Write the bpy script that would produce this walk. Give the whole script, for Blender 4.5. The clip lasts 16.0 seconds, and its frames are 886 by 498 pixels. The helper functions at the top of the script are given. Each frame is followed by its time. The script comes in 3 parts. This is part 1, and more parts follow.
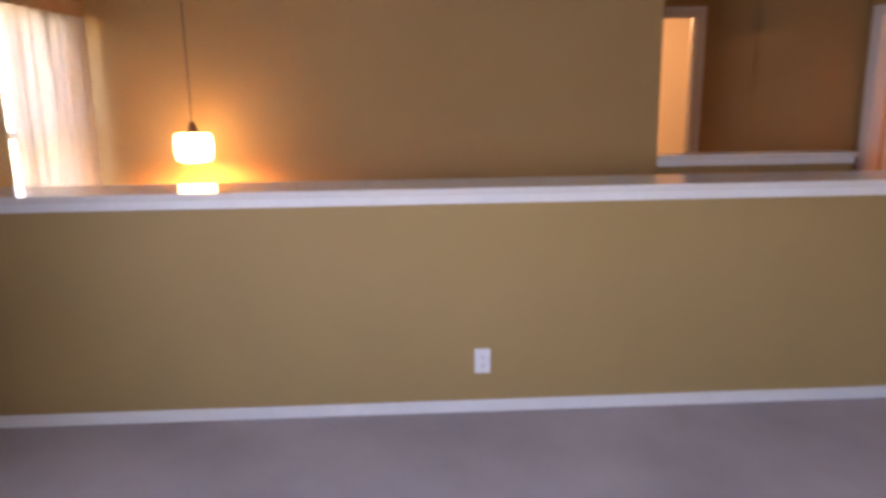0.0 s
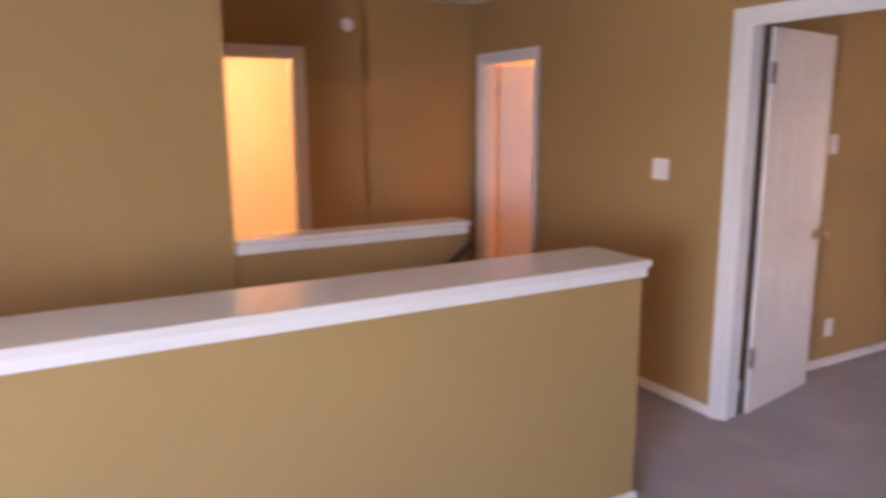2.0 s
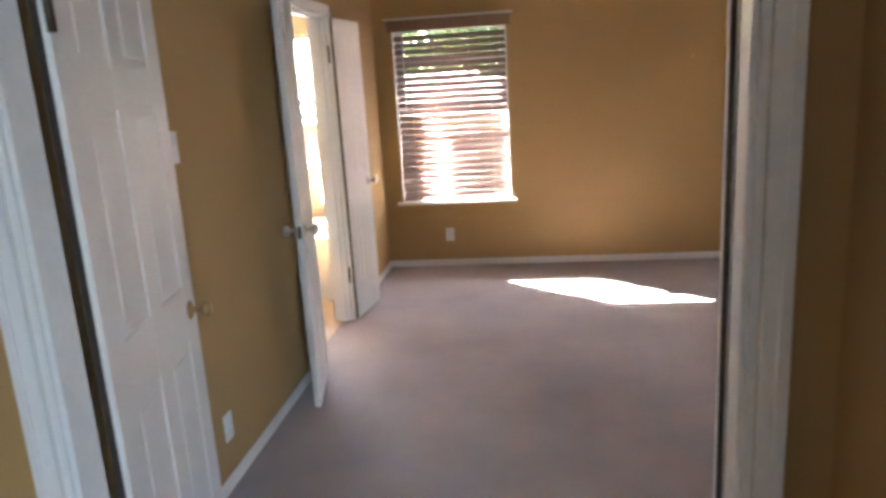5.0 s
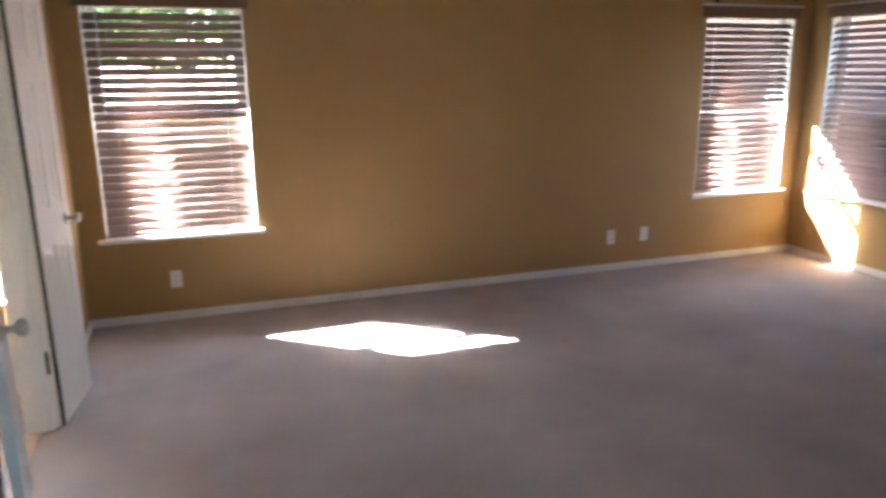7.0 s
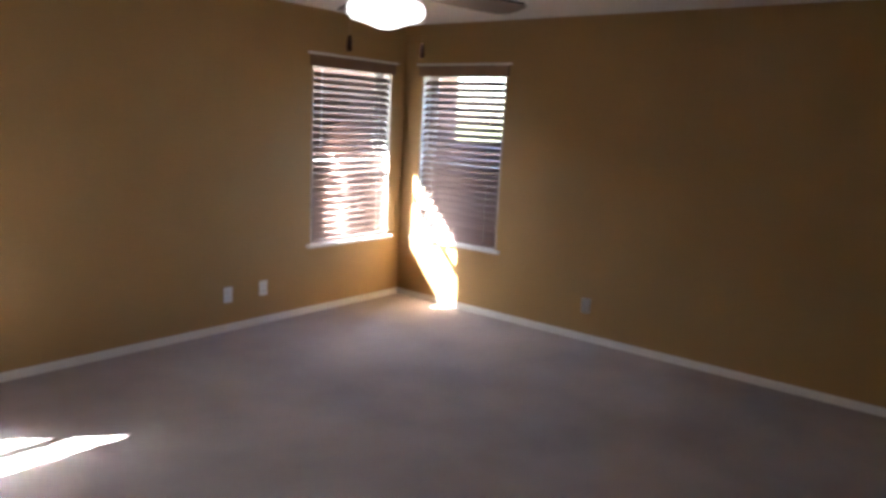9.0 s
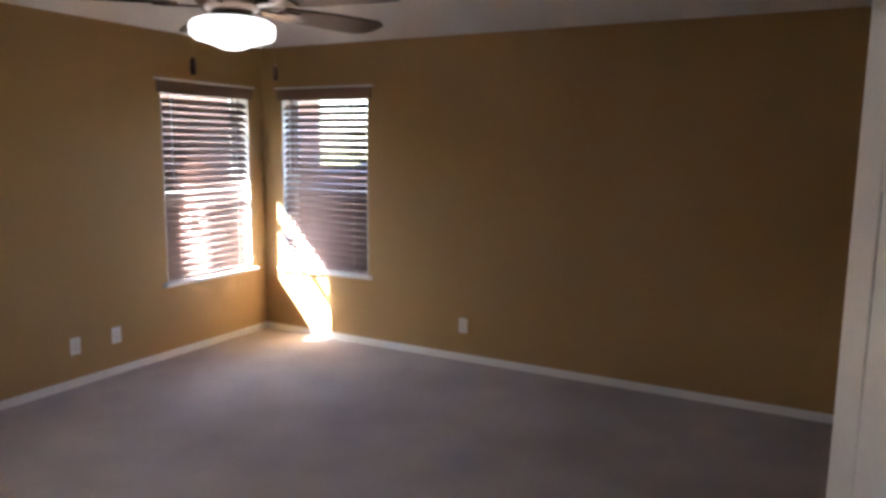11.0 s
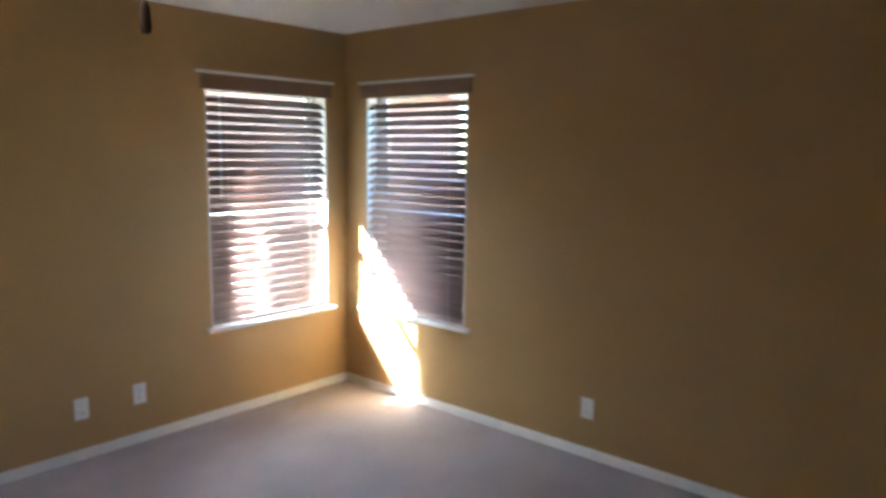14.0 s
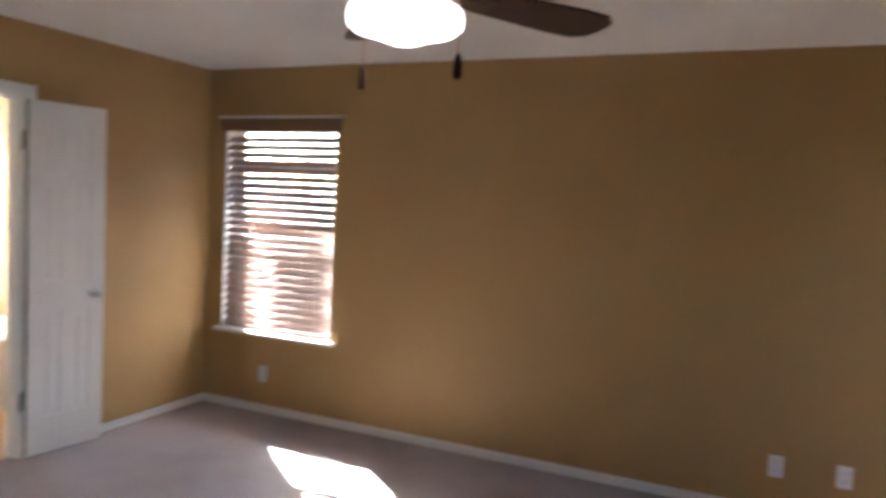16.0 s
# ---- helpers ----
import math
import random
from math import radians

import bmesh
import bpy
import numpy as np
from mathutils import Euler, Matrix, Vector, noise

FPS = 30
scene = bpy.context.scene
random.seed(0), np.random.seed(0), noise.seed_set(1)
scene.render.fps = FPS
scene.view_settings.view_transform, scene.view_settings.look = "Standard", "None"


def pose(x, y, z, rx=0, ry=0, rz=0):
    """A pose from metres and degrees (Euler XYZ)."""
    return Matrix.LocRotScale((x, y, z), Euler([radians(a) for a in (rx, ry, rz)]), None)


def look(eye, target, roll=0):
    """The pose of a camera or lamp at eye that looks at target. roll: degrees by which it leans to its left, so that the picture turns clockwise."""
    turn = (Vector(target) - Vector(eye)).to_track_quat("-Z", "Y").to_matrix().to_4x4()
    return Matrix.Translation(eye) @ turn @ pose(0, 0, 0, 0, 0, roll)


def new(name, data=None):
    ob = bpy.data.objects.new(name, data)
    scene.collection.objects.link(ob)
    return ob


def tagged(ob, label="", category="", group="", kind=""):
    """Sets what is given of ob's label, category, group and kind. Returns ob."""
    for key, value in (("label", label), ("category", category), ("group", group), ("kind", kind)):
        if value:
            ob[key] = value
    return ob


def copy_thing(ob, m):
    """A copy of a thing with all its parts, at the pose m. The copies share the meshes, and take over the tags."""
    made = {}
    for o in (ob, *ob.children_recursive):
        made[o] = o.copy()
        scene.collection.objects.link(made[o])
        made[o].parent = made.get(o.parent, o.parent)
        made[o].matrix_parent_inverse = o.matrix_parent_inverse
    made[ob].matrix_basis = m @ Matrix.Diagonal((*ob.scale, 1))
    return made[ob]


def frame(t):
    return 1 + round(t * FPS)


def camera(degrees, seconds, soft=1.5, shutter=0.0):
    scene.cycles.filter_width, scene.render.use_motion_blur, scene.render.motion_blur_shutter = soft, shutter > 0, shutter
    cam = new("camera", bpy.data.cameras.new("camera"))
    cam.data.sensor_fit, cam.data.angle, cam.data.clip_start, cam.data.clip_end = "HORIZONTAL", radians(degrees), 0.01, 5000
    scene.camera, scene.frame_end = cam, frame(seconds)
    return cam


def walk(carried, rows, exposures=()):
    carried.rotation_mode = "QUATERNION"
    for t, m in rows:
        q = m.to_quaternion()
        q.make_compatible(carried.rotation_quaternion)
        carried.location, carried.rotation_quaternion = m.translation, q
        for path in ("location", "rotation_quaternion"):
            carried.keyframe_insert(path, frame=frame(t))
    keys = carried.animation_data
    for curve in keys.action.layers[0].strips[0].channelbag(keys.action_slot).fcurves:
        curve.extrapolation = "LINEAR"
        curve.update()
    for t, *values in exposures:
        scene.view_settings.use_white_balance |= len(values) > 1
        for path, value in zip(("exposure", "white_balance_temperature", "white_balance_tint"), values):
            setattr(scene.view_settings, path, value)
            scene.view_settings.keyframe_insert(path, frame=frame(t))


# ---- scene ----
# camera and walk
cam = camera(63.46, 16.0, soft=3.4, shutter=0.5)
PATH = [
    (0.0, pose(3.699, -3.813, 1.467, 77.267, 0.743, 87.054)),
    (0.5, pose(3.546, -3.708, 1.536, 78.659, 0.906, 92.501)),
    (1.0, pose(3.298, -3.529, 1.587, 79.905, 0.904, 84.690)),
    (1.5, pose(3.051, -3.320, 1.599, 79.785, 0.010, 72.976)),
    (2.0, pose(2.660, -3.024, 1.605, 79.418, 0.306, 60.832)),
    (2.5, pose(2.379, -2.668, 1.591, 79.618, 0.921, 49.299)),
    (3.0, pose(2.068, -2.339, 1.584, 79.279, 0.934, 37.365)),
    (3.5, pose(1.801, -1.962, 1.604, 78.468, 1.197, 28.134)),
    (4.0, pose(1.570, -1.733, 1.616, 78.194, 1.660, 18.953)),
    (4.2, pose(1.544, -1.652, 1.605, 78.041, 2.252, 16.435)),
    (6.3, pose(0.720, -0.566, 1.600, 74.861, 1.017, -10.208)),
    (6.5, pose(0.690, -0.422, 1.599, 75.142, 0.473, -12.931)),
    (7.0, pose(0.699, -0.140, 1.610, 76.014, 0.474, -19.560)),
    (7.5, pose(0.809, -0.054, 1.632, 76.738, 0.067, -26.350)),
    (8.0, pose(0.942, 0.172, 1.633, 77.326, -1.689, -34.698)),
    (8.5, pose(0.859, 0.302, 1.623, 78.646, -2.431, -44.519)),
    (9.0, pose(0.844, 0.327, 1.630, 79.817, -2.853, -50.864)),
    (9.5, pose(0.843, 0.341, 1.634, 80.924, -2.553, -54.430)),
    (10.0, pose(0.861, 0.358, 1.635, 81.609, -1.944, -56.811)),
    (12.5, pose(1.337, 0.547, 1.634, 81.309, 0.179, -65.521)),
    (13.0, pose(1.569, 0.641, 1.624, 81.590, 0.240, -62.696)),
    (13.5, pose(1.955, 0.799, 1.628, 81.597, 0.377, -57.426)),
    (14.0, pose(2.399, 0.934, 1.660, 82.180, -0.671, -48.723)),
    (14.5, pose(2.755, 1.050, 1.655, 84.691, 0.284, -35.257)),
    (14.8, pose(2.938, 0.978, 1.610, 86.451, 0.029, -23.682)),
    (15.0, pose(3.084, 0.849, 1.570, 89.363, -0.735, -13.465)),
    (15.3, pose(3.408, 0.689, 1.542, 89.564, -3.274, 1.832)),
    (15.5, pose(3.575, 0.644, 1.539, 89.216, -2.380, 9.264)),
    (16.0, pose(3.767, 0.687, 1.582, 86.084, -2.844, 24.540)),
]
EXPOSURES = [(0.0, 5.5, 7450, 46), (1.0, 5.52, 7500, 46), (2.0, 6.25, 7550, 46), (3.0, 6.27, 7300, 37), (4.2, 6.1, 6800, 23), (6.3, 5.6, 6150, 12), (9.0, 5.32, 6050, 13), (10.0, 5.4, 5950, 12), (12.5, 5.36, 5800, 14), (14.2, 5.6, 5500, 2), (15.2, 5.4, 5700, 9), (16.0, 5.4, 5950, 12)]
walk(cam, PATH, EXPOSURES)

# plan, in metres: bedroom north of y = 0, landing and stairwell south of it
XE, YN, H = 5.75, 4.781, 2.44
DX0, DX1, DH = 0.235, 1.69, 2.05          # bedroom double door
HDH = 2.01                               # doors off the hall
BY0, BY1 = 2.39, 3.35                    # bathroom double door
CX, CY, CZ = 0.654, -0.966, 1.043        # cap of the half wall by the stairs
C2X, C2Y0, C2Y1 = -0.615, -2.28, -1.021   # second half wall
YS = -5.695                              # south wall of landing and stairwell
WZ0, WZ1 = 0.566, 2.062
WINDOWS = {"window_1": ("y", 0.155, 1.10), "window_2": ("y", 4.675, 5.575), "window_3": ("x", 3.685, 4.565)}
SUN_DIR = Vector((0.725, -0.60, -0.67)).normalized()

# daylight
world = bpy.data.worlds.new("sky")
scene.world = world
world.use_nodes = True
wn = world.node_tree.nodes
sky = wn.new("ShaderNodeTexSky")
sky.sky_type = "NISHITA"
sky.sun_disc = False
sky.sun_elevation = math.asin(-SUN_DIR.z)
sky.sun_rotation = math.atan2(-SUN_DIR.x, -SUN_DIR.y)
wn["Background"].inputs[1].default_value = 0.052
world.node_tree.links.new(sky.outputs[0], wn["Background"].inputs[0])
sun_data = bpy.data.lights.new("sun", "SUN")
sun_data.energy, sun_data.angle, sun_data.color = 5.0, radians(0.53), (1.0, 0.94, 0.84)
sun = new("sun", sun_data)
sun.rotation_mode = "QUATERNION"
sun.rotation_quaternion = SUN_DIR.to_track_quat("-Z", "Y")


def area_lamp(name, place, aim, w, h, watts, colour):
    data = bpy.data.lights.new(name, "AREA")
    data.shape, data.size, data.size_y, data.energy, data.color = "RECTANGLE", w, h, watts, colour
    ob = new(name, data)
    ob.matrix_world = look(place, aim)
    return ob


def bulb(name, place, watts, colour, radius=0.05):
    data = bpy.data.lights.new(name, "POINT")
    data.energy, data.color, data.shadow_soft_size = watts, colour, radius
    ob = new(name, data)
    ob.location = place
    return ob


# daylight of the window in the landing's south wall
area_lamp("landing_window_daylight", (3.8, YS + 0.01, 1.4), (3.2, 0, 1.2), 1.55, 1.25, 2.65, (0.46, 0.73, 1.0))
bulb("pendant_bulb", (-0.4, -5.0, 1.14), 2.0, (1.0, 0.47, 0.14), 0.06)
bulb("fan_bulb", (2.90, 2.305, 1.97), 0.02, (1.0, 0.9, 0.74), 0.07)
bulb("hall_room_bulb", (-3.3, -1.9, 2.2), 1.7, (1.0, 0.6, 0.26), 0.1)
bulb("north_room_bulb", (-1.72, 1.6, 2.2), 2.2, (1.0, 0.54, 0.28), 0.1)


# materials
def mat(name, colour, rough=0.6, metal=0.0, vary=0.08, scale=3.0, bump=0.0, bump_scale=80.0, spec=0.5, rand=0.0):
    m = bpy.data.materials.new(name)
    m.use_nodes = True
    n, l = m.node_tree.nodes, m.node_tree.links
    b = n["Principled BSDF"]
    b.inputs["Roughness"].default_value, b.inputs["Metallic"].default_value = rough, metal
    b.inputs["Specular IOR Level"].default_value = spec
    tc = n.new("ShaderNodeTexCoord")
    geo = n.new("ShaderNodeNewGeometry")
    big = n.new("ShaderNodeTexNoise")
    big.inputs["Scale"].default_value, big.inputs["Detail"].default_value = scale, 4
    l.new(geo.outputs["Position"], big.inputs["Vector"])
    fine = n.new("ShaderNodeTexNoise")
    fine.inputs["Scale"].default_value, fine.inputs["Detail"].default_value = bump_scale, 3
    l.new(geo.outputs["Position"], fine.inputs["Vector"])
    add = n.new("ShaderNodeMath")
    add.operation = "ADD"
    l.new(big.outputs["Fac"], add.inputs[0])
    l.new(fine.outputs["Fac"], add.inputs[1])
    ramp = n.new("ShaderNodeMapRange")
    ramp.inputs["From Min"].default_value, ramp.inputs["From Max"].default_value = 0.55, 1.45
    ramp.inputs["To Min"].default_value, ramp.inputs["To Max"].default_value = 1 - vary, 1 + vary
    l.new(add.outputs[0], ramp.inputs["Value"])
    val = ramp.outputs[0]
    if rand:
        info = n.new("ShaderNodeObjectInfo")
        rr = n.new("ShaderNodeMapRange")
        rr.inputs["To Min"].default_value, rr.inputs["To Max"].default_value = 1 - rand, 1 + rand
        l.new(info.outputs["Random"], rr.inputs["Value"])
        mul = n.new("ShaderNodeMath")
        mul.operation = "MULTIPLY"
        l.new(val, mul.inputs[0])
        l.new(rr.outputs[0], mul.inputs[1])
        val = mul.outputs[0]
    col = n.new("ShaderNodeVectorMath")
    col.operation = "SCALE"
    col.inputs[0].default_value = colour
    l.new(val, col.inputs["Scale"])
    l.new(col.outputs[0], b.inputs["Base Color"])
    if bump:
        bp = n.new("ShaderNodeBump")
        bp.inputs["Strength"].default_value, bp.inputs["Distance"].default_value = bump, 0.004
        l.new(fine.outputs["Fac"], bp.inputs["Height"])
        l.new(bp.outputs[0], b.inputs["Normal"])
    return m


def glow(name, colour, strength, base=(0.9, 0.9, 0.9)):
    m = bpy.data.materials.new(name)
    m.use_nodes = True
    b = m.node_tree.nodes["Principled BSDF"]
    b.inputs["Base Color"].default_value = (*base, 1)
    b.inputs["Emission Color"].default_value = (*colour, 1)
    b.inputs["Emission Strength"].default_value = strength
    return m


def glass_mat(name, colour, rough):
    m = bpy.data.materials.new(name)
    m.use_nodes = True
    b = m.node_tree.nodes["Principled BSDF"]
    b.inputs["Base Color"].default_value = (*colour, 1)
    b.inputs["Transmission Weight"].default_value = 1.0
    b.inputs["Roughness"].default_value, b.inputs["IOR"].default_value = rough, 1.02
    return m


WALL = mat("tan_wall_paint", (0.40, 0.258, 0.109), 0.62, vary=0.07, scale=1.6, bump=0.35, bump_scale=140, spec=0.3)
CREAM = mat("cream_wall_paint", (0.72, 0.66, 0.55), 0.6, vary=0.05, scale=2, bump=0.3, bump_scale=140)
CEIL = mat("white_ceiling_texture", (0.74, 0.73, 0.71), 0.9, vary=0.05, scale=2.0, bump=0.6, bump_scale=90, spec=0.2)
BATHW = mat("pale_tan_bath_paint", (0.56, 0.45, 0.30), 0.6, vary=0.05, scale=2, bump=0.3, bump_scale=140)
TRIM = mat("white_gloss_trim", (0.76, 0.76, 0.75), 0.34, vary=0.05, scale=5, bump=0.06, bump_scale=40)
CAPM = mat("white_gloss_cap", (0.72, 0.70, 0.67), 0.12, vary=0.06, scale=4, bump=0.03, bump_scale=18)
DOORM = mat("white_door_paint", (0.74, 0.73, 0.71), 0.3, vary=0.06, scale=4, bump=0.1, bump_scale=60)
CARPET = mat("grey_mauve_carpet", (0.42, 0.378, 0.388), 0.95, vary=0.28, scale=1.7, bump=1.0, bump_scale=170, spec=0.1)
TILE = mat("beige_bath_floor", (0.55, 0.42, 0.32), 0.35, vary=0.1, scale=4, bump=0.1, bump_scale=30)
BRASS = mat("aged_brass", (0.50, 0.36, 0.18), 0.32, 1.0, vary=0.15, scale=20)
# near-black colour that stands in for the shade of the hinge gaps
GAP_SHADE = mat("painted_gap_shade", (0.045, 0.03, 0.022), 0.8, vary=0.3, scale=12, bump=0.2)
IRON = mat("dark_bronze_hinge", (0.10, 0.075, 0.055), 0.5, 0.6, vary=0.2, scale=20)
STEEL = mat("satin_nickel", (0.62, 0.60, 0.56), 0.28, 1.0, vary=0.08, scale=20)
PLATE = mat("white_plastic_plate", (0.78, 0.78, 0.79), 0.35, vary=0.03, scale=30)
SLOT = mat("dark_slot", (0.05, 0.045, 0.04), 0.6)
SLAT = mat("brown_mauve_slat", (0.30, 0.225, 0.205), 0.75, vary=0.08, scale=6, bump=0.08, bump_scale=60, spec=0.0, rand=0.06)
VALANCE = mat("brown_valance", (0.20, 0.12, 0.075), 0.45, vary=0.15, scale=8, bump=0.08, bump_scale=50)
VINYL = mat("white_vinyl_frame", (0.74, 0.74, 0.74), 0.35, vary=0.04, scale=6)
CORD = mat("cream_cord", (0.62, 0.58, 0.5), 0.8)
BLADE = mat("walnut_blade", (0.05, 0.021, 0.012), 0.5, vary=0.3, scale=9, bump=0.1, bump_scale=50)
BRONZE = mat("oil_rubbed_bronze", (0.09, 0.06, 0.045), 0.35, 0.9, vary=0.2, scale=12)
WOOD = mat("dark_handrail_wood", (0.09, 0.042, 0.024), 0.35, vary=0.3, scale=10, bump=0.1)
FOB = mat("dark_wood_fob", (0.045, 0.022, 0.013), 0.8, vary=0.2, scale=30, spec=0.12)
ENAMEL = mat("white_enamel", (0.8, 0.79, 0.77), 0.15, vary=0.03, scale=4)
SHEER = mat("white_sheer_curtain", (0.85, 0.8, 0.75), 0.8, vary=0.05, scale=20)
SHEER.node_tree.nodes["Principled BSDF"].inputs["Transmission Weight"].default_value = 0.55
GLASS = glass_mat("window_glass", (0.97, 0.99, 0.98), 0.0)
SCREEN = bpy.data.materials.new("grey_insect_mesh")
SCREEN.use_nodes = True
sn = SCREEN.node_tree.nodes
sn["Principled BSDF"].inputs["Base Color"].default_value = (0.10, 0.09, 0.09, 1)
sn["Principled BSDF"].inputs["Roughness"].default_value = 0.7
see, blend = sn.new("ShaderNodeBsdfTransparent"), sn.new("ShaderNodeMixShader")
blend.inputs["Fac"].default_value = 0.18
SCREEN.node_tree.links.new(see.outputs[0], blend.inputs[1])
SCREEN.node_tree.links.new(sn["Principled BSDF"].outputs[0], blend.inputs[2])
SCREEN.node_tree.links.new(blend.outputs[0], sn["Material Output"].inputs["Surface"])
GLOBE = glow("frosted_lit_globe", (1.0, 0.96, 0.88), 0.1)
SHADE = glow("lit_fabric_shade", (1.0, 0.66, 0.26), 0.4, (0.85, 0.78, 0.66))
SHINGLE = mat("brown_roof_shingle", (0.26, 0.175, 0.15), 0.9, vary=0.2, scale=3, bump=0.5, bump_scale=20)
DARKPANE = mat("dark_reflecting_pane", (0.05, 0.055, 0.06), 0.12, vary=0.1, scale=3)
SIDING = mat("pale_brick_siding", (0.33, 0.23, 0.20), 0.85, vary=0.2, scale=2, bump=0.4, bump_scale=15)
GRASS = mat("dry_lawn", (0.10, 0.11, 0.05), 0.95, vary=0.3, scale=0.8)
BARK = mat("tree_bark", (0.12, 0.09, 0.06), 0.9, vary=0.3, scale=6, bump=0.6, bump_scale=20)
LEAFMAT = mat("green_leaf", (0.07, 0.12, 0.035), 0.6, vary=0.3, scale=2)
ROLL = mat("beige_towel", (0.55, 0.46, 0.3), 0.9, vary=0.15, scale=30, bump=0.5)


# mesh helpers
def bx(bm, x0, x1, y0, y1, z0, z1, bevel=0.0):
    g = bmesh.ops.create_cube(bm, size=1)["verts"]
    for v in g:
        v.co = ((x0 + x1) / 2 + v.co.x * (x1 - x0), (y0 + y1) / 2 + v.co.y * (y1 - y0), (z0 + z1) / 2 + v.co.z * (z1 - z0))
    if bevel:
        edges = {e for v in g for e in v.link_edges}
        bmesh.ops.bevel(bm, geom=list(edges), offset=bevel, segments=2, affect="EDGES", profile=0.6)
    return bm


def box(x0, x1, y0, y1, z0, z1, bevel=0.0):
    return bx(bmesh.new(), x0, x1, y0, y1, z0, z1, bevel)


def lathe(profile, seg=28, bm=None, at=(0, 0, 0), turn=None):
    """A turned shape from (radius, height) pairs, about z."""
    bm = bm or bmesh.new()
    rings = []
    m = Matrix.Translation(at) @ (turn or Matrix())
    for r, z in profile:
        if r < 1e-5:
            rings.append([bm.verts.new(m @ Vector((0, 0, z)))])
        else:
            rings.append([bm.verts.new(m @ Vector((r * math.cos(2 * math.pi * i / seg), r * math.sin(2 * math.pi * i / seg), z))) for i in range(seg)])
    for a, b in zip(rings, rings[1:]):
        for i in range(seg):
            j = (i + 1) % seg
            vs = [a[i % len(a)], a[j % len(a)], b[j % len(b)], b[i % len(b)]]
            vs = list(dict.fromkeys(vs))
            if len(vs) > 2:
                bm.faces.new(vs)
    for f in bm.faces:
        f.smooth = True
    return bm


def tube(points, radius, seg=10, bm=None):
    bm = bm or bmesh.new()
    pts = [Vector(p) for p in points]
    rings = []
    for i, p in enumerate(pts):
        d = (pts[min(i + 1, len(pts) - 1)] - pts[max(i - 1, 0)]).normalized()
        q = d.to_track_quat("Z", "Y")
        rings.append([bm.verts.new(p + q @ Vector((radius * math.cos(2 * math.pi * k / seg), radius * math.sin(2 * math.pi * k / seg), 0))) for k in range(seg)])
    for a, b in zip(rings, rings[1:]):
        for k in range(seg):
            bm.faces.new((a[k], a[(k + 1) % seg], b[(k + 1) % seg], b[k])).smooth = True
    bm.faces.new(list(reversed(rings[0])))
    bm.faces.new(rings[-1])
    return bm


def mesh_of(name, bm, material):
    bmesh.ops.recalc_face_normals(bm, faces=bm.faces[:])
    me = bpy.data.meshes.new(name)
    bm.to_mesh(me)
    bm.free()
    me.materials.append(material)
    return me


def part(name, bm, material, parent, label=""):
    ob = new(name, mesh_of(name, bm, material) if isinstance(bm, bmesh.types.BMesh) else bm)
    ob.parent = parent
    if label:
        ob["label"] = label
    return ob


def solid(name, bm, material, label="", category="", kind="structure"):
    ob = new(name, mesh_of(name, bm, material))
    return tagged(ob, label, category, kind=kind)


def thing(name, m, label, category, group="", kind=""):
    ob = new(name)
    ob.empty_display_size = 0.1
    ob.matrix_basis = m
    return tagged(ob, label, category, group, kind)


def wall(name, axis, t0, t1, a0, a1, z0, z1, holes=(), label="tan painted drywall wall with light texture", paint=None):
    """A wall with thickness t0..t1 across, from a0 to a1 along; holes: (a0, a1, z0, z1)."""
    bm = bmesh.new()
    cuts = sorted({a0, a1, *[h[0] for h in holes], *[h[1] for h in holes]})
    for c0, c1 in zip(cuts, cuts[1:]):
        spans = [(z0, z1)]
        for h in holes:
            if h[0] <= c0 + 1e-6 and h[1] >= c1 - 1e-6:
                spans = [s for z in spans for s in ((z[0], min(z[1], h[2])), (max(z[0], h[3]), z[1])) if s[1] - s[0] > 1e-4]
        for s in spans:
            if axis == "y":
                bx(bm, c0, c1, t0, t1, *s)
            else:
                bx(bm, t0, t1, c0, c1, *s)
    bmesh.ops.remove_doubles(bm, verts=bm.verts[:], dist=1e-4)
    return solid(name, bm, paint or WALL, label, "wall")


def baseboard(axis, face, side, a0, a1):
    """A baseboard on the wall face at face; side: the way into the room."""
    bm = bmesh.new()
    for lo, hi, d in ((0.0, 0.04, 0.013), (0.04, 0.055, 0.009)):
        p, q = sorted((face, face + side * d))
        if axis == "y":
            bx(bm, a0, a1, p, q, lo, hi, 0.002)
        else:
            bx(bm, p, q, a0, a1, lo, hi, 0.002)
    return solid("baseboard", bm, TRIM, "white painted baseboard along the tan wall", "baseboard")


# ---- the large structure ----
T = 0.12
BZ = -2.72
wall("wall_north", "y", YN, YN + 0.16, -0.06, XE + 0.16, 0, H, [(a0, a1, WZ0, WZ1) for ax, a0, a1 in WINDOWS.values() if ax == "y"])
wall("wall_bath_north", "y", YN, YN + 0.16, -2.0, -0.06, 0, H, [(-1.7, -0.42, 0.92, 2.04)], "pale tan painted bathroom wall", BATHW)
wall("wall_east", "x", XE, XE + 0.16, -5.9, YN, 0, H, [(3.685, 4.565, WZ0, WZ1)])
wall("wall_west", "x", -T, 0, T, YN, 0, H, [(BY0, BY1, 0, DH)])
wall("wall_south", "y", 0, T, -2.36, XE, 0, H, [(DX0, DX1, 0, DH), (-2.13, -1.45, 0, HDH)])
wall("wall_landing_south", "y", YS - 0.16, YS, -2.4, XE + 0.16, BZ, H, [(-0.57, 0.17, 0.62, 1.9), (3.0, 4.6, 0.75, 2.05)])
wall("wall_stair", "x", C2X - 0.035 - T, C2X - 0.035, YS, C2Y0, BZ, H, label="tall tan wall beside the stairwell")
